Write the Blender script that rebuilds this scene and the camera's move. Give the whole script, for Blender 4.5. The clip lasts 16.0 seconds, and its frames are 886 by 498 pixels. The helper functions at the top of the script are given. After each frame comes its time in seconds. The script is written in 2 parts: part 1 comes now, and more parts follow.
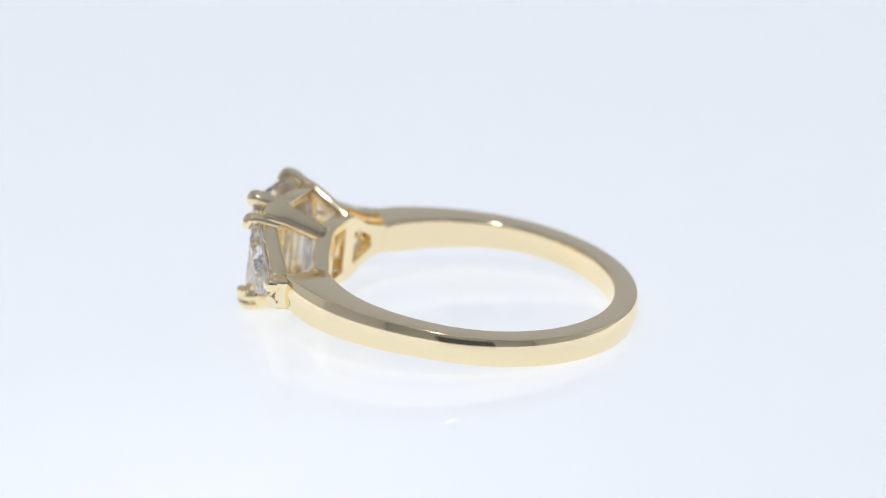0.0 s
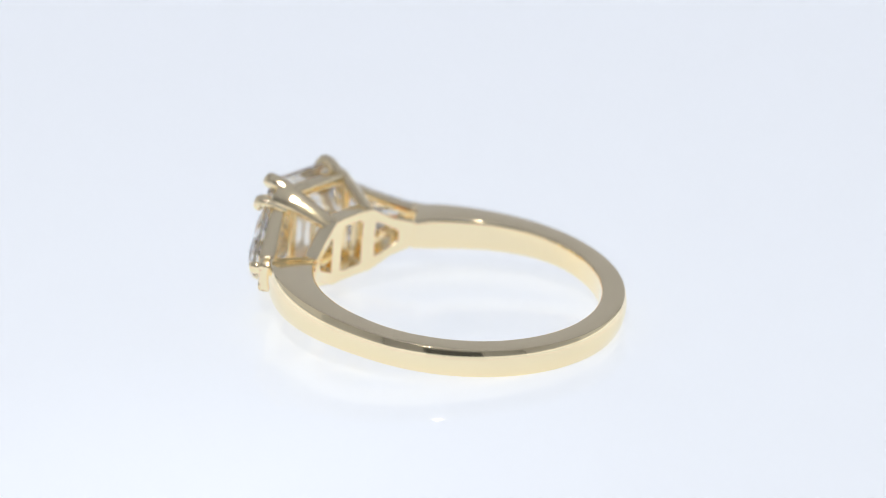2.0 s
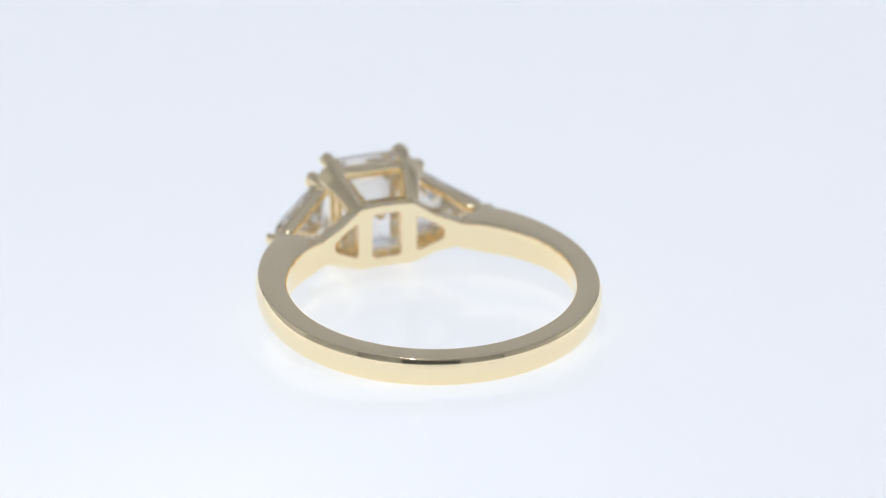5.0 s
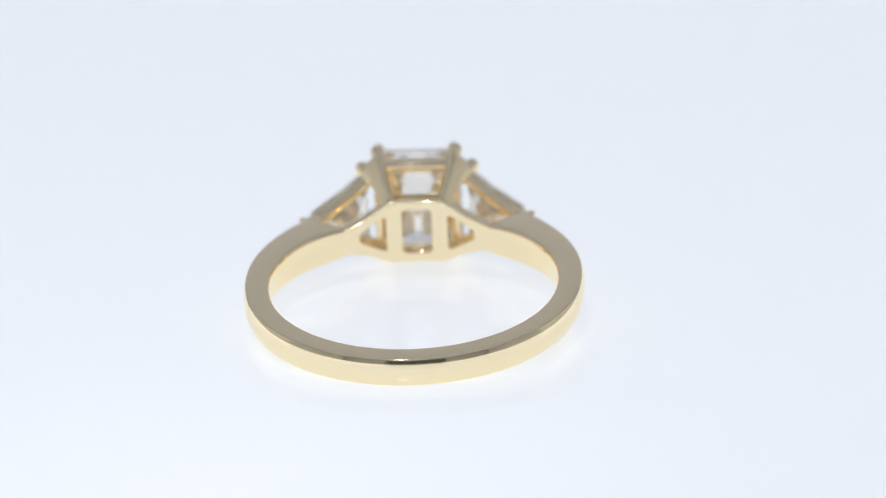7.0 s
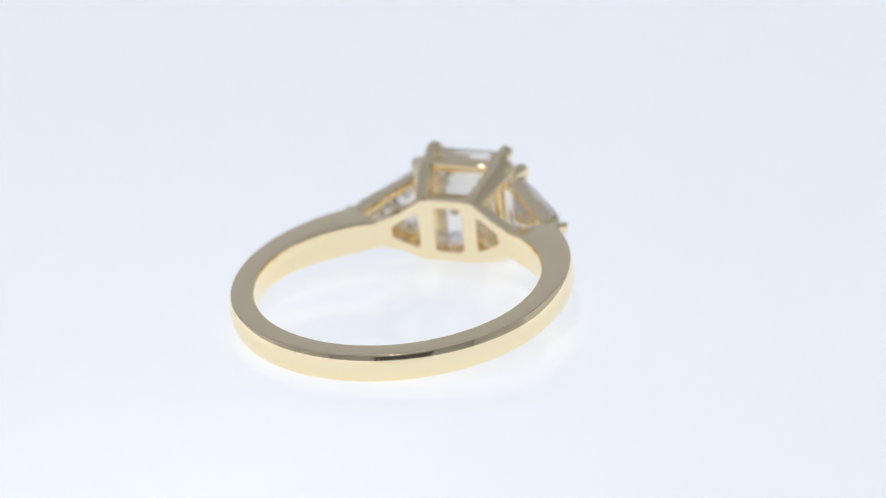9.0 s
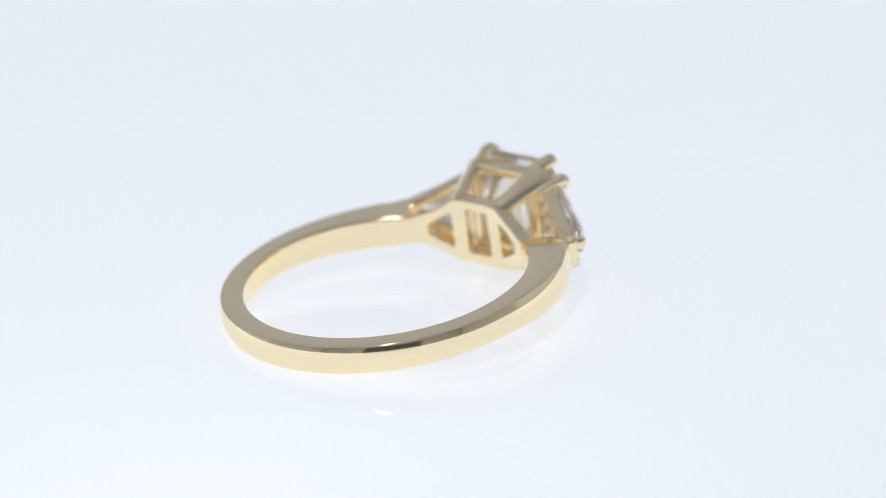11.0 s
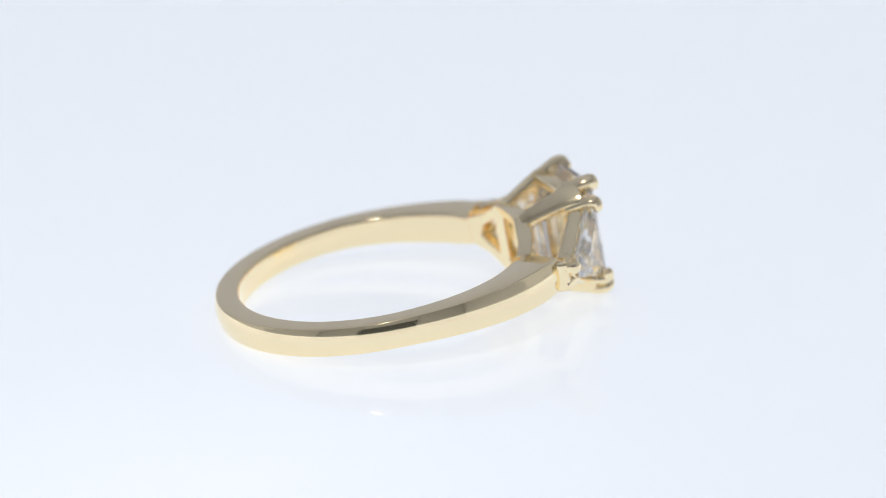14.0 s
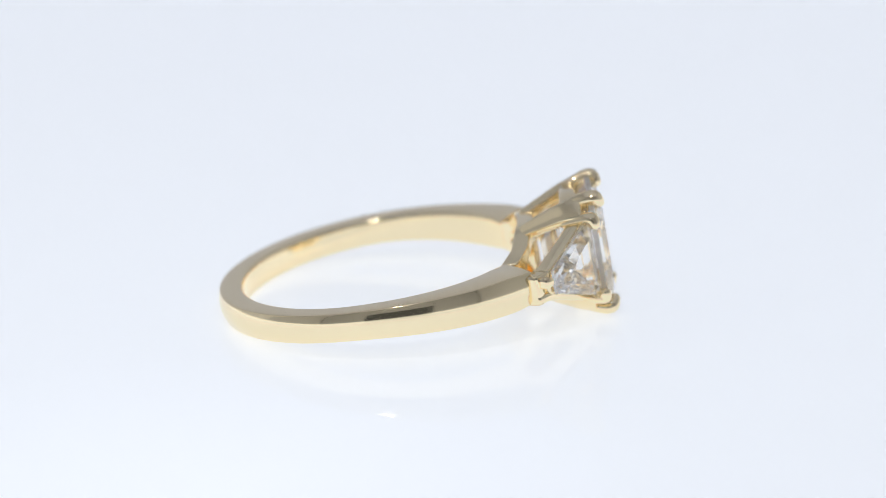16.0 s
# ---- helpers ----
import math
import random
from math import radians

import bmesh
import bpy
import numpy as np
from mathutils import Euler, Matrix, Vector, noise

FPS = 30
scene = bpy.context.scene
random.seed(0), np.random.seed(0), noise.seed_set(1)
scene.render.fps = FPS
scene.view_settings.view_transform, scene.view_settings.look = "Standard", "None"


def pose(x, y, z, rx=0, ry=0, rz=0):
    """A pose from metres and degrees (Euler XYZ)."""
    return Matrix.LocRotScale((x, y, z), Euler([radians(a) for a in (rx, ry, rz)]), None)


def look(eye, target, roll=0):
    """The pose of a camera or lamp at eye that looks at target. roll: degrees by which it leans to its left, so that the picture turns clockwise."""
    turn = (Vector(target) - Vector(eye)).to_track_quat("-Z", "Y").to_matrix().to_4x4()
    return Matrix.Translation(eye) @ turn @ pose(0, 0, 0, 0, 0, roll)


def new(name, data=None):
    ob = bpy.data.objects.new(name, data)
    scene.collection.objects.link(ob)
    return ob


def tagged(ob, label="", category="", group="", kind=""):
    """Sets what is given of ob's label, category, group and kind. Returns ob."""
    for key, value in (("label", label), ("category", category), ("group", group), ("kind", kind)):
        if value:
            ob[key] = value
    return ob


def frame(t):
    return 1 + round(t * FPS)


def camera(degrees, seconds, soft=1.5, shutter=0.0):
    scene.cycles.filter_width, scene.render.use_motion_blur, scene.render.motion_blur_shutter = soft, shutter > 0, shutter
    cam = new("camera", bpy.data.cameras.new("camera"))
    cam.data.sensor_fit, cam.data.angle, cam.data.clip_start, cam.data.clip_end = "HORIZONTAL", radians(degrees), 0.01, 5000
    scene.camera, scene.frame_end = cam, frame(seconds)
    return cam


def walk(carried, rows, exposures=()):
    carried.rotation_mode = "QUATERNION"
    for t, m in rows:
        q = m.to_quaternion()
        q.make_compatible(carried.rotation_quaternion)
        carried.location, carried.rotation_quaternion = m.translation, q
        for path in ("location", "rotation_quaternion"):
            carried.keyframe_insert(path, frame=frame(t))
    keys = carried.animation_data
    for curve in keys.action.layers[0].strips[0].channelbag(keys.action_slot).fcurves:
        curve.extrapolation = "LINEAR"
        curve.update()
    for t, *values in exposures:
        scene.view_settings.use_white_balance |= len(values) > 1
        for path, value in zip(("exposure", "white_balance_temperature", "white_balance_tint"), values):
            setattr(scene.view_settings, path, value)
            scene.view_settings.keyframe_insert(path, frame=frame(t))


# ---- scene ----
MM = 0.001

# ---- camera: stands still on a stand, close to a ring on a turntable ----
cam = camera(19.46, 16.0, 0.9)
EYE = Vector((0.770, -143.608, 50.576)) * MM
AIM = EYE + Vector((0.0, 0.95081, -0.30976)) * 0.15
cam.data.dof.use_dof = True
cam.data.dof.focus_distance = 0.1440
cam.data.dof.aperture_fstop = 30.0
walk(cam, [(0.0, look(EYE, AIM, -1.497)), (16.0, look(EYE, AIM, -1.497))])

# ---- light: a table with added glow, an unseen added tent, a small ceiling lamp and side fills ----
world = bpy.data.worlds.new("world")
world.use_nodes = True
world.node_tree.nodes["Background"].inputs["Color"].default_value = (0.8, 0.88, 1.0, 1)
world.node_tree.nodes["Background"].inputs["Strength"].default_value = 0.08
scene.world = world
scene.view_settings.exposure = 0.0
scene.cycles.max_bounces = 24
scene.cycles.glossy_bounces = 16
scene.cycles.transmission_bounces = 20


def lamp(name, at, to, sx, sy, watts, colour=(1.0, 0.97, 0.92)):
    data = bpy.data.lights.new(name, "AREA")
    data.shape, data.size, data.size_y, data.energy, data.color = "RECTANGLE", sx, sy, watts, colour
    ob = new(name, data)
    ob.matrix_world = look(at, to)
    return ob


lamp("ceiling_lamp", (-0.060, -0.250, 0.410), (0, 0, 0), 0.030, 0.042, 0.28)
# two unseen side lights, added to whiten the stones
lamp("side_fill", (-0.295, 0.12, 0.155), (0, 0.12, 0.155), 0.29, 0.29, 0.04, (0.97, 0.98, 1.0))
lamp("side_fill", (0.295, 0.12, 0.155), (0, 0.12, 0.155), 0.29, 0.29, 0.04, (0.97, 0.98, 1.0))


# ---- materials ----
def material(name):
    mat = bpy.data.materials.new(name)
    mat.use_nodes = True
    return mat, mat.node_tree.nodes, mat.node_tree.links, mat.node_tree.nodes["Principled BSDF"]


def relief(nodes, links, shader, scale, strength, distance):
    """Fine waviness of a surface, in metres."""
    place = nodes.new("ShaderNodeTexCoord")
    grain = nodes.new("ShaderNodeTexNoise")
    grain.inputs["Scale"].default_value = scale
    grain.inputs["Detail"].default_value = 3
    bump = nodes.new("ShaderNodeBump")
    bump.inputs["Strength"].default_value = strength
    bump.inputs["Distance"].default_value = distance
    links.new(place.outputs["Object"], grain.inputs["Vector"])
    links.new(grain.outputs["Fac"], bump.inputs["Height"])
    links.new(bump.outputs["Normal"], shader.inputs["Normal"])
    return place, grain


def make_gold():
    mat, nodes, links, s = material("polished_gold")
    s.inputs["Metallic"].default_value = 1.0
    s.inputs["Base Color"].default_value = (1.0, 0.847, 0.555, 1)
    place, grain = relief(nodes, links, s, 700, 0.16, 0.00002)
    fine = nodes.new("ShaderNodeTexNoise")
    fine.inputs["Scale"].default_value = 4000
    ramp = nodes.new("ShaderNodeMapRange")
    ramp.inputs["To Min"].default_value = 0.05
    ramp.inputs["To Max"].default_value = 0.13
    links.new(place.outputs["Object"], fine.inputs["Vector"])
    links.new(fine.outputs["Fac"], ramp.inputs["Value"])
    links.new(ramp.outputs["Result"], s.inputs["Roughness"])
    return mat


def make_diamond(name, bend):
    mat, nodes, links, s = material(name)
    s.inputs["Base Color"].default_value = (1, 1, 1, 1)
    s.inputs["Roughness"].default_value = 0.0
    s.inputs["IOR"].default_value = bend
    s.inputs["Transmission Weight"].default_value = 1.0
    return mat


def make_frost():
    mat, nodes, links, s = material("frosted_girdle")
    s.inputs["Base Color"].default_value = (1, 1, 1, 1)
    s.inputs["Roughness"].default_value = 0.45
    s.inputs["IOR"].default_value = 1.6
    s.inputs["Transmission Weight"].default_value = 0.85
    return mat


def make_table():
    """White translucent acrylic, its light put in as emission, strongest front left of the middle."""
    mat, nodes, links, s = material("glowing_acrylic")
    s.inputs["Base Color"].default_value = (0.58, 0.605, 0.63, 1)
    s.inputs["Roughness"].default_value = 0.04
    s.inputs["IOR"].default_value = 1.49
    s.inputs["Specular IOR Level"].default_value = 0.14
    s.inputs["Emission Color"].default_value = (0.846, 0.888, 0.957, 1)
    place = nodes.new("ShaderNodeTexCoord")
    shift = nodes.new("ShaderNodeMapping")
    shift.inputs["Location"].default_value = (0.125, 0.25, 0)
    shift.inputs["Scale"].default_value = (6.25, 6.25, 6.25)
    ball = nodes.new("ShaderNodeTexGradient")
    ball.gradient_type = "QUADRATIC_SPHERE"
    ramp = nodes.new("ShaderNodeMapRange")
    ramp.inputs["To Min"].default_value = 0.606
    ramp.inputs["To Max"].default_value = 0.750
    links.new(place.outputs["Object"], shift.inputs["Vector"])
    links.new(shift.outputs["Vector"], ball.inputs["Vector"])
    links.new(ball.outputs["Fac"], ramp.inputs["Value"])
    # bright patch at the front left: a reflection painted in as extra glow
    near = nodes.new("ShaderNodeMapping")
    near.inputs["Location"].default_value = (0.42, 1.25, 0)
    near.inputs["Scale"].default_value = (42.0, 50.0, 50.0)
    painted_glare = nodes.new("ShaderNodeTexGradient")
    painted_glare.gradient_type = "SPHERICAL"
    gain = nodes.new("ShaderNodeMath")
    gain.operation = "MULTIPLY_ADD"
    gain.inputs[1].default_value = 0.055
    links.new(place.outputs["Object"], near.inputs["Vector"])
    links.new(near.outputs["Vector"], painted_glare.inputs["Vector"])
    links.new(painted_glare.outputs["Fac"], gain.inputs[0])
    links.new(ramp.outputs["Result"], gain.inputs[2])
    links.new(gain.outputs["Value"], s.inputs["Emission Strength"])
    return mat


def make_cloth(name, colour):
    mat, nodes, links, s = material(name)
    s.inputs["Roughness"].default_value = 0.9
    place, grain = relief(nodes, links, s, 900, 0.2, 0.0003)
    mix = nodes.new("ShaderNodeMixRGB")
    mix.inputs["Color1"].default_value = (*[c * 0.94 for c in colour], 1)
    mix.inputs["Color2"].default_value = (*colour, 1)
    links.new(grain.outputs["Fac"], mix.inputs["Fac"])
    links.new(mix.outputs["Color"], s.inputs["Base Color"])
    return mat


GOLD = make_gold()
CLEAR_STONE = make_diamond("clear_centre_stone", 2.4)
BRIGHT_STONE = make_diamond("bright_side_stone", 2.4)
FROST = make_frost()
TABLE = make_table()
# unseen tent; sides and front darkened so the gold reflects dimmer surroundings
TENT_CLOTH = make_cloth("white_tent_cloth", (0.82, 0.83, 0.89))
SIDE_CLOTH = make_cloth("darkened_side_cloth", (0.62, 0.62, 0.63))
FRONT_CLOTH = make_cloth("darkened_front_cloth", (0.48, 0.48, 0.49))


# ---- mesh helpers ----
def part(name, bm, mat, parent=None, label="", smooth=True, low=0.0):
    for v in bm.verts if low else ():
        v.co.z += low * MM
        v.co.y += min(1.0, max(0.0, (v.co.y / MM - 9.0) / 3.5)) * 0.20 * MM
    bmesh.ops.recalc_face_normals(bm, faces=bm.faces)
    mesh = bpy.data.meshes.new(name)
    bm.to_mesh(mesh)
    bm.free()
    for face in mesh.polygons:
        face.use_smooth = smooth
    mesh.materials.append(mat)
    ob = new(name, mesh)
    ob.parent = parent
    if label:
        tagged(ob, label)
    return ob


def sharpen(ob, degrees=38):
    """Keeps edges steeper than this crisp in the shading."""
    ob.data.set_sharp_from_angle(angle=radians(degrees))


def glide(points, steps):
    """A smooth line through points, with steps pieces between each two."""
    pts = [Vector(p) for p in points]
    out = []
    for i in range(len(pts) - 1):
        a, b, c, d = pts[max(i - 1, 0)], pts[i], pts[i + 1], pts[min(i + 2, len(pts) - 1)]
        for k in range(steps):
            u = k / steps
            out.append(0.5 * (2 * b + (c - a) * u + (2 * a - 5 * b + 4 * c - d) * u * u + (3 * b - a - 3 * c + d) * u ** 3))
    return out + [pts[-1]]


def loop_of(bm, at, side, over, wide, thick, count=16, power=0.65):
    """One ring of verts: a rounded oblong across the way."""
    ring = []
    for k in range(count):
        a = 2 * math.pi * (k + 0.5) / count
        c, s = math.cos(a), math.sin(a)
        x = math.copysign(abs(c) ** power, c) * wide
        y = math.copysign(abs(s) ** power, s) * thick
        ring.append(bm.verts.new((at + side * x + over * y) * MM))
    return ring


def skin(bm, rings, closed=False, caps=True):
    n = len(rings[0])
    pairs = list(zip(rings, rings[1:])) + ([(rings[-1], rings[0])] if closed else [])
    for a, b in pairs:
        for k in range(n):
            bm.faces.new((a[k], a[(k + 1) % n], b[(k + 1) % n], b[k]))
    if caps and not closed:
        bm.faces.new(list(reversed(rings[0])))
        bm.faces.new(rings[-1])


def bar(bm, points, face, wide, thick, steps=5, power=0.65, round_end=True):
    """A bar with a rounded oblong section along points; face is the way its broad side looks; wide and thick are half sizes at each point."""
    line = glide(points, steps)
    n = len(points)
    rings = []
    for i, p in enumerate(line):
        u = i / steps
        k = min(int(u), n - 2)
        w = wide[k] + (wide[k + 1] - wide[k]) * (u - k)
        h = thick[k] + (thick[k + 1] - thick[k]) * (u - k)
        way = (line[min(i + 1, len(line) - 1)] - line[max(i - 1, 0)]).normalized()
        side = way.cross(Vector(face)).normalized()
        over = side.cross(way).normalized()
        rings.append(loop_of(bm, p, side, over, w, h, 16, power))
        if i == len(line) - 1 and round_end:
            for a in (25, 50, 72, 86):
                c, s = math.cos(radians(a)), math.sin(radians(a))
                rings.append(loop_of(bm, p + way * s * min(w, h), side, over, w * c, h * c, 16, power))
    skin(bm, rings)


def hoop(bm, corners, normal, wide, thick, power=0.5):
    """A closed rail round corners in one plane."""
    pts = [Vector(p) for p in corners]
    up = Vector(normal).normalized()
    n = len(pts)
    rings = []
    for i, p in enumerate(pts):
        a, b = (p - pts[i - 1]).normalized(), (pts[(i + 1) % n] - p).normalized()
        way = (a + b).normalized()
        side = way.cross(up).normalized()
        rings.append(loop_of(bm, p, side, up, wide / max(0.5, a.dot(way)), thick, 16, power))
    skin(bm, rings, closed=True)


# ---- the table and an unseen tent, added round it for its reflections ----
def slab(name, x0, x1, y0, y1, z0, z1, mat, label, category):
    bm = bmesh.new()
    bmesh.ops.create_cube(bm, size=1)
    for v in bm.verts:
        v.co = ((x0 + x1) / 2 + v.co.x * (x1 - x0), (y0 + y1) / 2 + v.co.y * (y1 - y0), (z0 + z1) / 2 + v.co.z * (z1 - z0))
    return tagged(part(name, bm, mat, smooth=False), label, category, kind="structure")


slab("floor", -0.30, 0.30, -0.30, 0.30, -0.006, 0.0, TABLE, "glossy white acrylic table with added glow", "table surface")
slab("wall_north", -0.30, 0.30, 0.302, 0.306, -0.006, 0.42, TENT_CLOTH, "plain white unseen tent wall, added behind the table", "wall")
slab("wall_west", -0.306, -0.302, -0.30, 0.30, -0.006, 0.42, SIDE_CLOTH, "plain unseen tent wall, added beside the table and darkened to light grey", "wall")
slab("wall_east", 0.302, 0.306, -0.30, 0.30, -0.006, 0.42, SIDE_CLOTH, "plain unseen tent wall, added beside the table and darkened to light grey", "wall")
slab("wall_south", -0.30, -0.10, -0.306, -0.302, -0.006, 0.42, FRONT_CLOTH, "plain unseen cloth tent wall, added beside the opening and darkened to grey", "wall")
slab("wall_south", 0.10, 0.30, -0.306, -0.302, -0.006, 0.42, FRONT_CLOTH, "plain unseen cloth tent wall, added beside the opening and darkened to grey", "wall")
slab("wall_south", -0.098, 0.098, -0.306, -0.302, 0.095, 0.42, FRONT_CLOTH, "plain unseen cloth tent wall, added over the opening and darkened to grey", "wall")
slab("ceiling", -0.306, 0.306, -0.306, 0.306, 0.424, 0.428, TENT_CLOTH, "plain white cloth ceiling of the unseen, added tent", "ceiling")

# ---- the ring: its axis along z, its head along y, in millimetres ----
INNER, OUTER, HALF = 8.3, 9.64, 0.83


def ease(u):
    u = min(1.0, max(0.0, u))
    return u * u * (3 - 2 * u)


HEAD_Z = -0.33  # the head sits a little below the middle of the band


def shank():
    """The band: flat sides, a domed outer face, shoulders that rise towards the side stones and end in a slanting cut."""
    bm = bmesh.new()
    rings = []
    steps = 180
    for i in range(steps + 1):
        s = -1 + 2 * i / steps
        turn_in, turn_out = s * 149.5, s * 143.5
        fi, fo = radians(turn_in), radians(turn_out)
        lift = max(0.0, (abs(turn_out) - 80) / 63.5)
        ro = OUTER + 1.28 * lift ** 1.8
        low = (HEAD_Z - 0.08) * ease((abs(turn_out) - 78) / 66)
        inner = Vector((INNER * math.sin(fi), -INNER * math.cos(fi), low))
        outer = Vector((ro * math.sin(fo), -ro * math.cos(fo), low))
        way = outer - inner
        deep = way.length
        way.normalize()
        up = Vector((0, 0, 1))
        half = HALF + 0.20 * ease((abs(turn_out) - 70) / 65) - 0.08 * ease((abs(turn_out) - 135) / 8)
        dome = 0.205
        crown = 0.010 + 0.055 * ease((abs(turn_out) - 60) / 70)
        sect = []
        for sign in (1, -1):
            outer_edge = [(deep + 0.034, half - 0.085), (deep + 0.012, half - 0.045), (deep - 0.02, half - 0.014), (deep - 0.06, half)]
            side_face = [(deep - 0.06 - (deep - 0.28) * k / 6, half + crown * (1 - (k / 3 - 1) ** 2)) for k in range(1, 6)]
            inner_edge = [(0.22, half), (0.135, half - 0.02), (0.065, half - 0.065), (0.02, half - 0.14), (0.0, half - 0.26)]
            corner = [(x, z * sign) for x, z in outer_edge + side_face + inner_edge]
            sect += corner if sign > 0 else list(reversed(corner))
        for k in range(-5, 6):
            u = k / 6
            sect.append((deep + 0.036 + (dome - 0.036) * (1 - u * u), u * (half - 0.085)))
        rings.append([bm.verts.new((inner + way * x + up * z) * MM) for x, z in sect])
    skin(bm, rings)
    return bm


def bridge():
    """The gallery plate that closes the band under the head, with three windows."""
    bm = bmesh.new()

    def edge_loop(pts):
        vs = [bm.verts.new((x, 0, z)) for x, z in pts]
        for a, b in zip(vs, vs[1:] + vs[:1]):
            bm.edges.new((a, b))

    edge_loop([(-4.40, 0.80), (-3.0, 1.22), (-1.65, 2.05), (-0.8, 2.08), (0.8, 2.08), (1.65, 2.05), (3.0, 1.22), (4.40, 0.80),
               (4.40, -0.80), (3.0, -1.32), (1.65, -2.05), (0.8, -2.08), (-0.8, -2.08), (-1.65, -2.05), (-3.0, -1.32), (-4.40, -0.80)])
    edge_loop([(-0.90, 1.27), (-0.72, 1.45), (0.72, 1.45), (0.90, 1.27), (0.90, -1.17), (0.72, -1.35), (-0.72, -1.35), (-0.90, -1.17)])
    for s in (-1, 1):
        edge_loop([(s * 1.85, 0.98), (s * 2.0, 1.08), (s * 2.7, 0.70), (s * 3.38, 0.30), (s * 3.45, 0.0), (s * 3.38, -0.30), (s * 2.7, -0.70), (s * 2.0, -1.08), (s * 1.85, -0.98)])
    bmesh.ops.triangle_fill(bm, use_beauty=True, edges=bm.edges[:])
    made = bmesh.ops.extrude_face_region(bm, geom=bm.faces[:])
    outer = [g for g in made["geom"] if isinstance(g, bmesh.types.BMVert)]
    for v in outer:
        v.co.y += 0.98
    for v in bm.verts:
        v.co.y += math.sqrt((INNER + 0.02) ** 2 - v.co.x ** 2)
        v.co = v.co * MM
    return bm


def strap(sx, sz):
    """The flat strap that rises from a corner of the gallery and carries a claw of the centre stone and one of the side stone."""
    bm = bmesh.new()
    pts = [(1.62, 8.55, 1.70), (2.00, 9.8, 2.20), (2.38, 11.1, 2.68), (2.66, 12.0, 2.92)]
    pts = [(x * sx, y, z * sz) for x, y, z in pts]
    bar(bm, pts, (0.66 * sx, -0.10, 0.75 * sz), [0.44, 0.57, 0.74, 0.82], [0.32, 0.35, 0.38, 0.30], 6, 0.55, False)
    return bm


def prong(sx, sz):
    """A claw over a corner of the centre stone."""
    bm = bmesh.new()
    pts = [(1.98, 10.9, 2.90), (2.16, 11.7, 3.16), (2.36, 12.40, 3.34), (2.36, 12.82, 3.30), (2.12, 13.02, 3.00)]
    pts = [(x * sx, y, z * sz) for x, y, z in pts]
    bar(bm, pts, (0.62 * sx, 0, 0.78 * sz), [0.34, 0.42, 0.44, 0.45, 0.38], [0.30, 0.34, 0.38, 0.40, 0.32], 6, 0.8)
    return bm


def side_prong(sx, sz):
    bm = bmesh.new()
    pts = [(2.72, 10.9, 2.12), (3.02, 11.6, 2.28), (3.30, 12.15, 2.40), (3.44, 12.46, 2.36), (3.56, 12.56, 2.06)]
    pts = [(x * sx, y, z * sz) for x, y, z in pts]
    bar(bm, pts, (0.5 * sx, 0, 0.85 * sz), [0.30, 0.36, 0.39, 0.40, 0.32], [0.29, 0.33, 0.35, 0.35, 0.28], 6, 0.8)
    return bm


def shoulder_prong(sx):
    """A short waisted claw, as broad as the tip of the side stone that it holds, on the end of the shoulder."""
    bm = bmesh.new()
    pts = [(6.26, 8.45, 0.14), (6.62, 8.85, 0.18), (6.84, 9.22, 0.20), (6.96, 9.54, 0.20), (6.86, 9.78, 0.18)]
    pts = [(x * sx, y, z) for x, y, z in pts]
    bar(bm, pts, (1.0 * sx, 0.3, 0), [0.62, 0.48, 0.31, 0.37, 0.27], [0.32, 0.28, 0.20, 0.27, 0.19], 6, 0.75)
    return bm


def seat_rail():
    """The oblong rail under the centre stone, between its prongs."""
    bm = bmesh.new()
    x, z, c, y = 2.30, 2.98, 0.55, 11.32
    hoop(bm, [(x, y, z - c), (x - c, y, z), (-x + c, y, z), (-x, y, z - c), (-x, y, -z + c), (-x + c, y, -z), (x - c, y, -z), (x, y, -z + c)], (0, 1, 0), 0.32, 0.48, 0.45)
    return bm


SLOPE_AT, SLOPE_TO = Vector((3.12, 12.12, 0)), Vector((6.45, 9.95, 0))
ALONG = (SLOPE_TO - SLOPE_AT).normalized()
RISE = Vector((-ALONG.y, ALONG.x, 0))


def on_slope(u, v, n, s):
    """A point by its way down the shoulder, across it and above it, in fractions of the stone's length."""
    p = SLOPE_AT + ALONG * u + RISE * n + Vector((0, 0, v))
    return Vector((p.x * s, p.y, p.z))


def side_rail(s):
    """The tapering rail under a side stone: two slanting bars, a short cross bar at its narrow end and a block that joins it to the shoulder."""
    bm = bmesh.new()
    for v, broad, mid, narrow in ((-1, 2.28, 1.56, 0.84), (1, 2.06, 1.24, 0.48)):
        a, b, c = on_slope(0.15, v * broad, -0.62, s), on_slope(2.0, v * mid, -0.64, s), on_slope(3.85, v * narrow, -0.70, s)
        d = on_slope(4.80, v * (narrow - 0.04), -0.98, s)
        bar(bm, [a, b, c, d], (0, 0, v), [0.42, 0.44, 0.50, 0.62], [0.26, 0.27, 0.30, 0.30], 4, 0.5, False)
    bar(bm, [on_slope(3.9, -0.75, -0.66, s), on_slope(3.93, 0, -0.66, s), on_slope(3.9, 0.75, -0.66, s)], (RISE.x * s, RISE.y, 0), [0.30] * 3, [0.46] * 3, 3, 0.5, False)
    bar(bm, [on_slope(4.55, -1.02, -0.88, s), on_slope(4.58, -0.1, -0.88, s), on_slope(4.55, 0.62, -0.88, s)], (RISE.x * s, RISE.y, 0), [0.52] * 3, [0.50] * 3, 3, 0.6, False)
    return bm


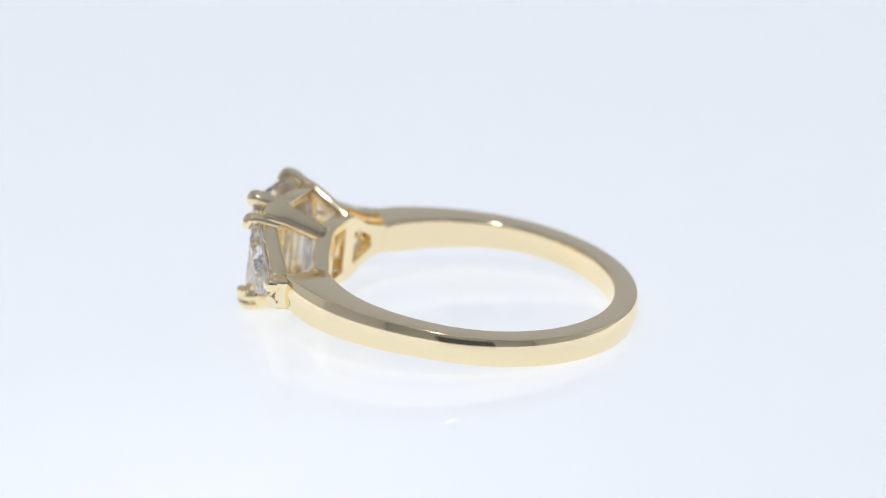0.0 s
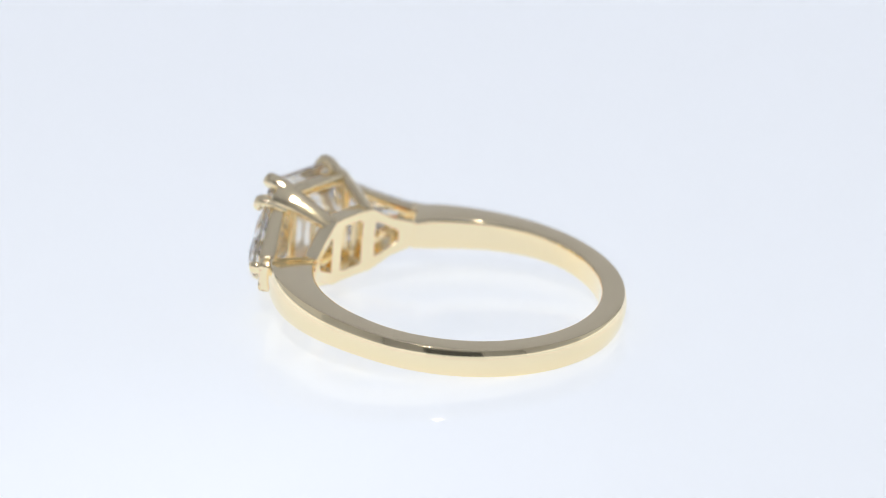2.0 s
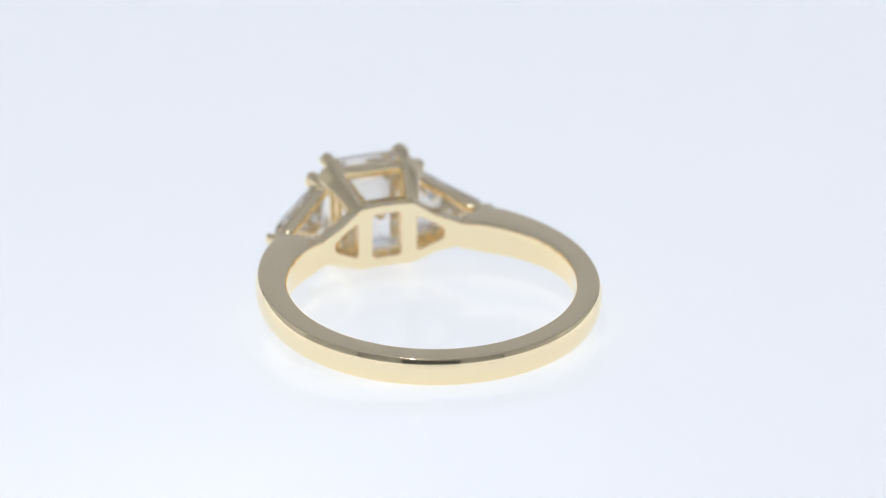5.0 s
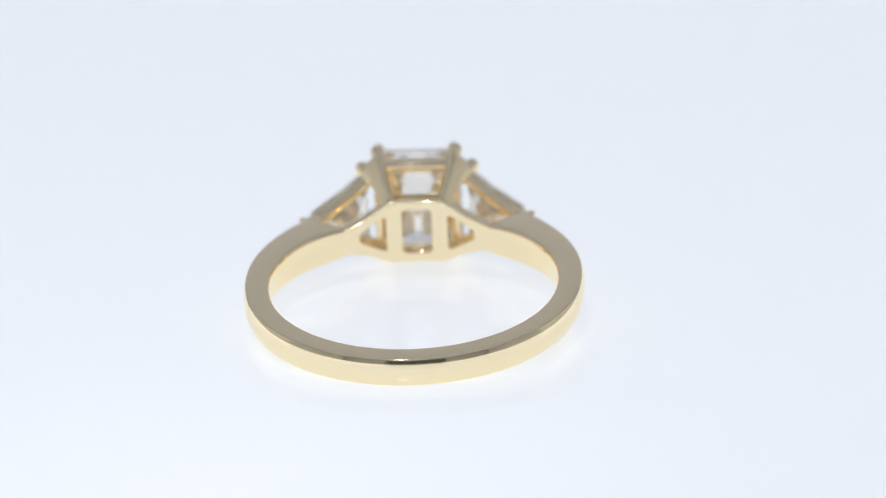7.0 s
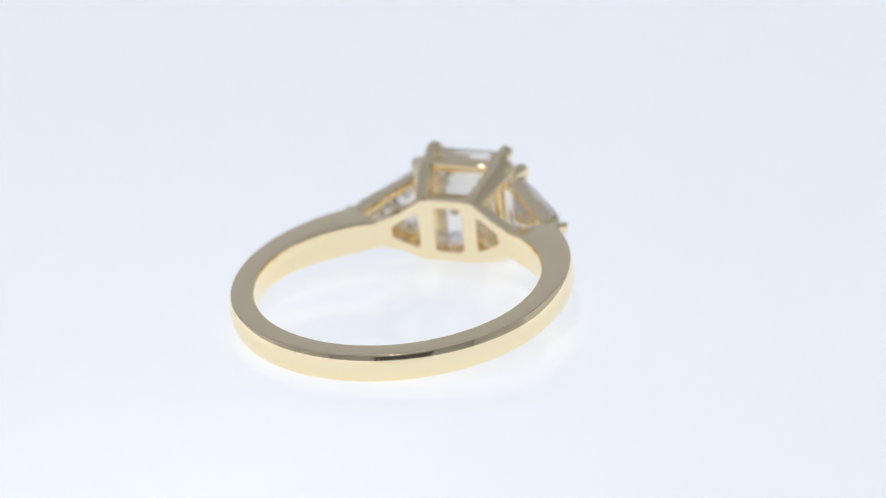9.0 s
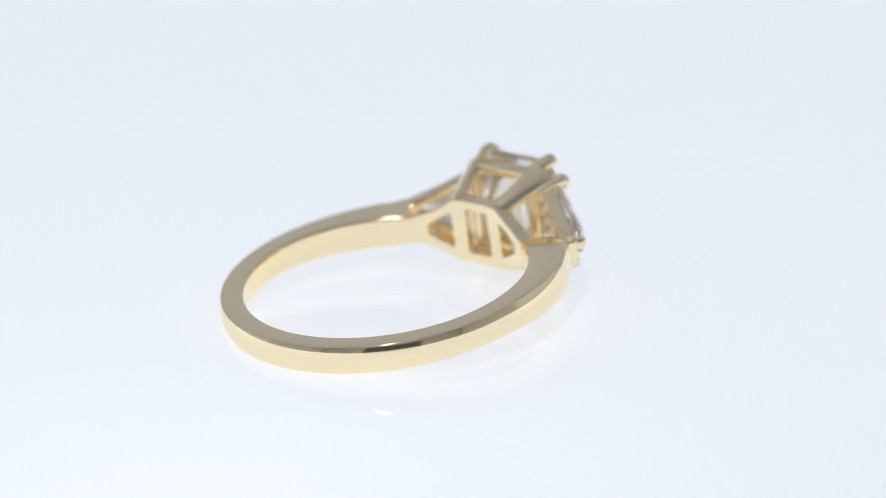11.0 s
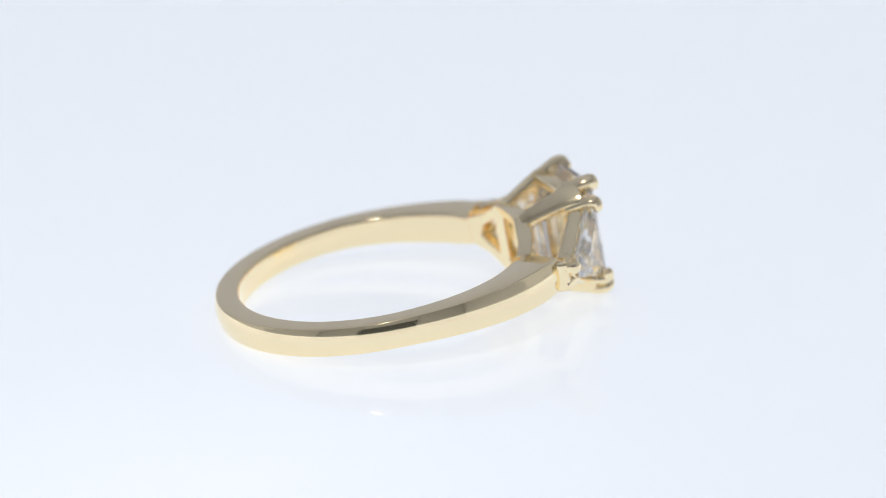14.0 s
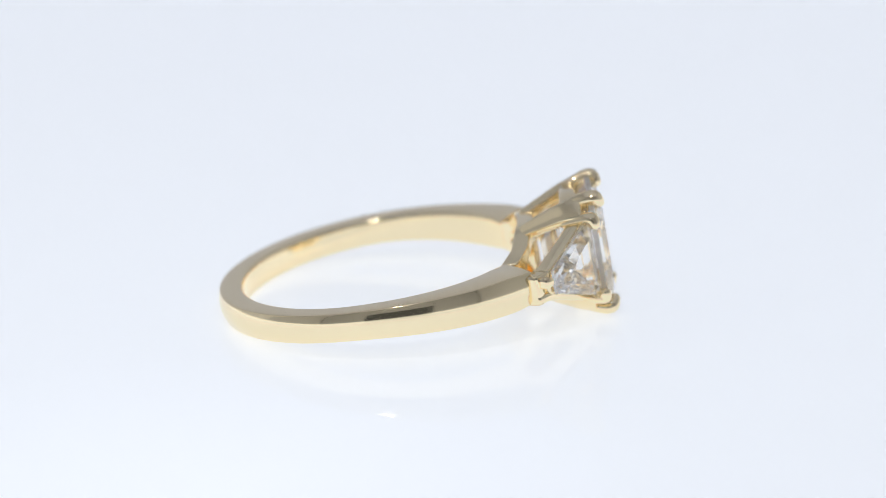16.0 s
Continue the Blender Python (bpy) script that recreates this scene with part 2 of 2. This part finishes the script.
def facets(bm, rings, girdle):
    """Flat steps from ring to ring; the girdle, the narrow band round the widest part, is left unpolished."""
    loops = [[bm.verts.new(Vector(p) * MM) for p in ring] for ring in rings]
    n = len(loops[0])
    for row, (a, b) in enumerate(zip(loops, loops[1:])):
        for k in range(n):
            face = bm.faces.new((a[k], a[(k + 1) % n], b[(k + 1) % n], b[k]))
            face.material_index = 1 if row == girdle else 0
    bm.faces.new(list(reversed(loops[0])))
    bm.faces.new(loops[-1])


def brilliant(bm, rings, girdle):
    """Three-cornered facets: every ring but the girdle's second is set half a facet on from the one before."""
    loops = [[bm.verts.new(Vector(p) * MM) for p in ring] for ring in rings]
    n = len(loops[0])
    for row, (a, b) in enumerate(zip(loops, loops[1:])):
        for k in range(n):
            m = (k + 1) % n
            if row == girdle:
                bm.faces.new((a[k], a[m], b[m], b[k])).material_index = 1
            else:
                bm.faces.new((a[k], a[m], b[k]))
                bm.faces.new((b[k], a[m], b[m]))
    bm.faces.new(list(reversed(loops[0])))
    bm.faces.new(loops[-1])


def centre_stone():
    """A step cut: an oblong with cut corners, three steps above the girdle and four below."""
    bm = bmesh.new()

    def eight(y, x, z, c):
        return [(x, y, z - c), (x - c, y, z), (-x + c, y, z), (-x, y, z - c), (-x, y, -z + c), (-x + c, y, -z), (x - c, y, -z), (x, y, -z + c)]

    facets(bm, [eight(13.16, 1.62, 2.25, 0.42), eight(13.02, 2.08, 2.75, 0.52), eight(12.84, 2.46, 3.15, 0.62), eight(12.68, 2.72, 3.42, 0.72), eight(12.38, 2.72, 3.42, 0.72),
                eight(11.59, 2.28, 2.95, 0.62), eight(10.69, 1.55, 2.15, 0.45), eight(9.89, 0.72, 1.25, 0.22), eight(9.39, 0.06, 0.50, 0.03)], 3)
    return bm


def side_stone(s):
    """A tapered stone, broad beside the centre stone and narrow at the shoulder, with brilliant facets."""
    bm = bmesh.new()
    plan = [(-1.75, 2.25), (-0.85, 1.92), (0.27, 1.40), (2.15, 0.68), (2.30, 0.0), (2.15, -0.68), (0.27, -1.40), (-0.85, -1.92), (-1.75, -2.25), (-1.75, -0.75), (-1.75, 0.75)]

    def outline(n, k, half):
        """The plan at a height n and a size k; half counts how many half facets it is turned on by."""
        pts = plan[half // 2:] + plan[:half // 2]
        if half % 2:
            pts = [((a[0] + b[0]) / 2, (a[1] + b[1]) / 2) for a, b in zip(pts, pts[1:] + pts[:1])]
        return [on_slope(1.75 + u * k, v * k, n, s) for u, v in pts]

    brilliant(bm, [outline(0.52, 0.62, 0), outline(0.32, 0.90, 1), outline(0.10, 1.02, 2), outline(-0.06, 1.02, 2),
                   outline(-0.62, 0.78, 3), outline(-1.10, 0.42, 4), outline(-1.5, 0.06, 5)], 2)
    return bm


def diamond_ring():
    ring = tagged(new("diamond_ring"), "polished yellow gold ring with one large and two tapered diamonds", "ring")
    ring.empty_display_size = 0.005
    band = part("shank", shank(), GOLD, ring)
    sharpen(band)
    plate = part("gallery", bridge(), GOLD, ring, low=HEAD_Z)
    sharpen(plate, 55)
    soft = plate.modifiers.new("bevel", "BEVEL")
    soft.width, soft.segments, soft.limit_method = 0.00020, 4, "ANGLE"
    part("seat_rail", seat_rail(), GOLD, plate, low=HEAD_Z)
    gem = part("centre_stone", centre_stone(), CLEAR_STONE, ring, "large clear step-cut diamond", low=HEAD_Z, smooth=False)
    gem.data.materials.append(FROST)
    for sx in (-1, 1):
        part("side_rail", side_rail(sx), GOLD, plate, low=HEAD_Z)
        part("shoulder_prong", shoulder_prong(sx), GOLD, plate, low=HEAD_Z)
        gem = part("side_stone", side_stone(sx), BRIGHT_STONE, ring, "clear tapered side diamond", low=HEAD_Z, smooth=False)
        gem.data.materials.append(FROST)
        for sz in (-1, 1):
            part("strap", strap(sx, sz), GOLD, plate, low=HEAD_Z)
            part("prong", prong(sx, sz), GOLD, plate, low=HEAD_Z)
            part("side_prong", side_prong(sx, sz), GOLD, plate, low=HEAD_Z)
    return ring


RING = diamond_ring()


def ring_pose(t):
    """The ring lies tilted on the table, off the axis about which it is turned."""
    turn = pose(0, 0, 0, 0, 0, -1.453 - 9.980 * (t - 7.0))
    lie = pose(-0.897 * MM, -2.825 * MM, 2.24 * MM, 8.638, -0.728, 0)
    return turn @ lie


def motions():
    walk(RING, [(k * 0.5, ring_pose(k * 0.5)) for k in range(33)])


motions()
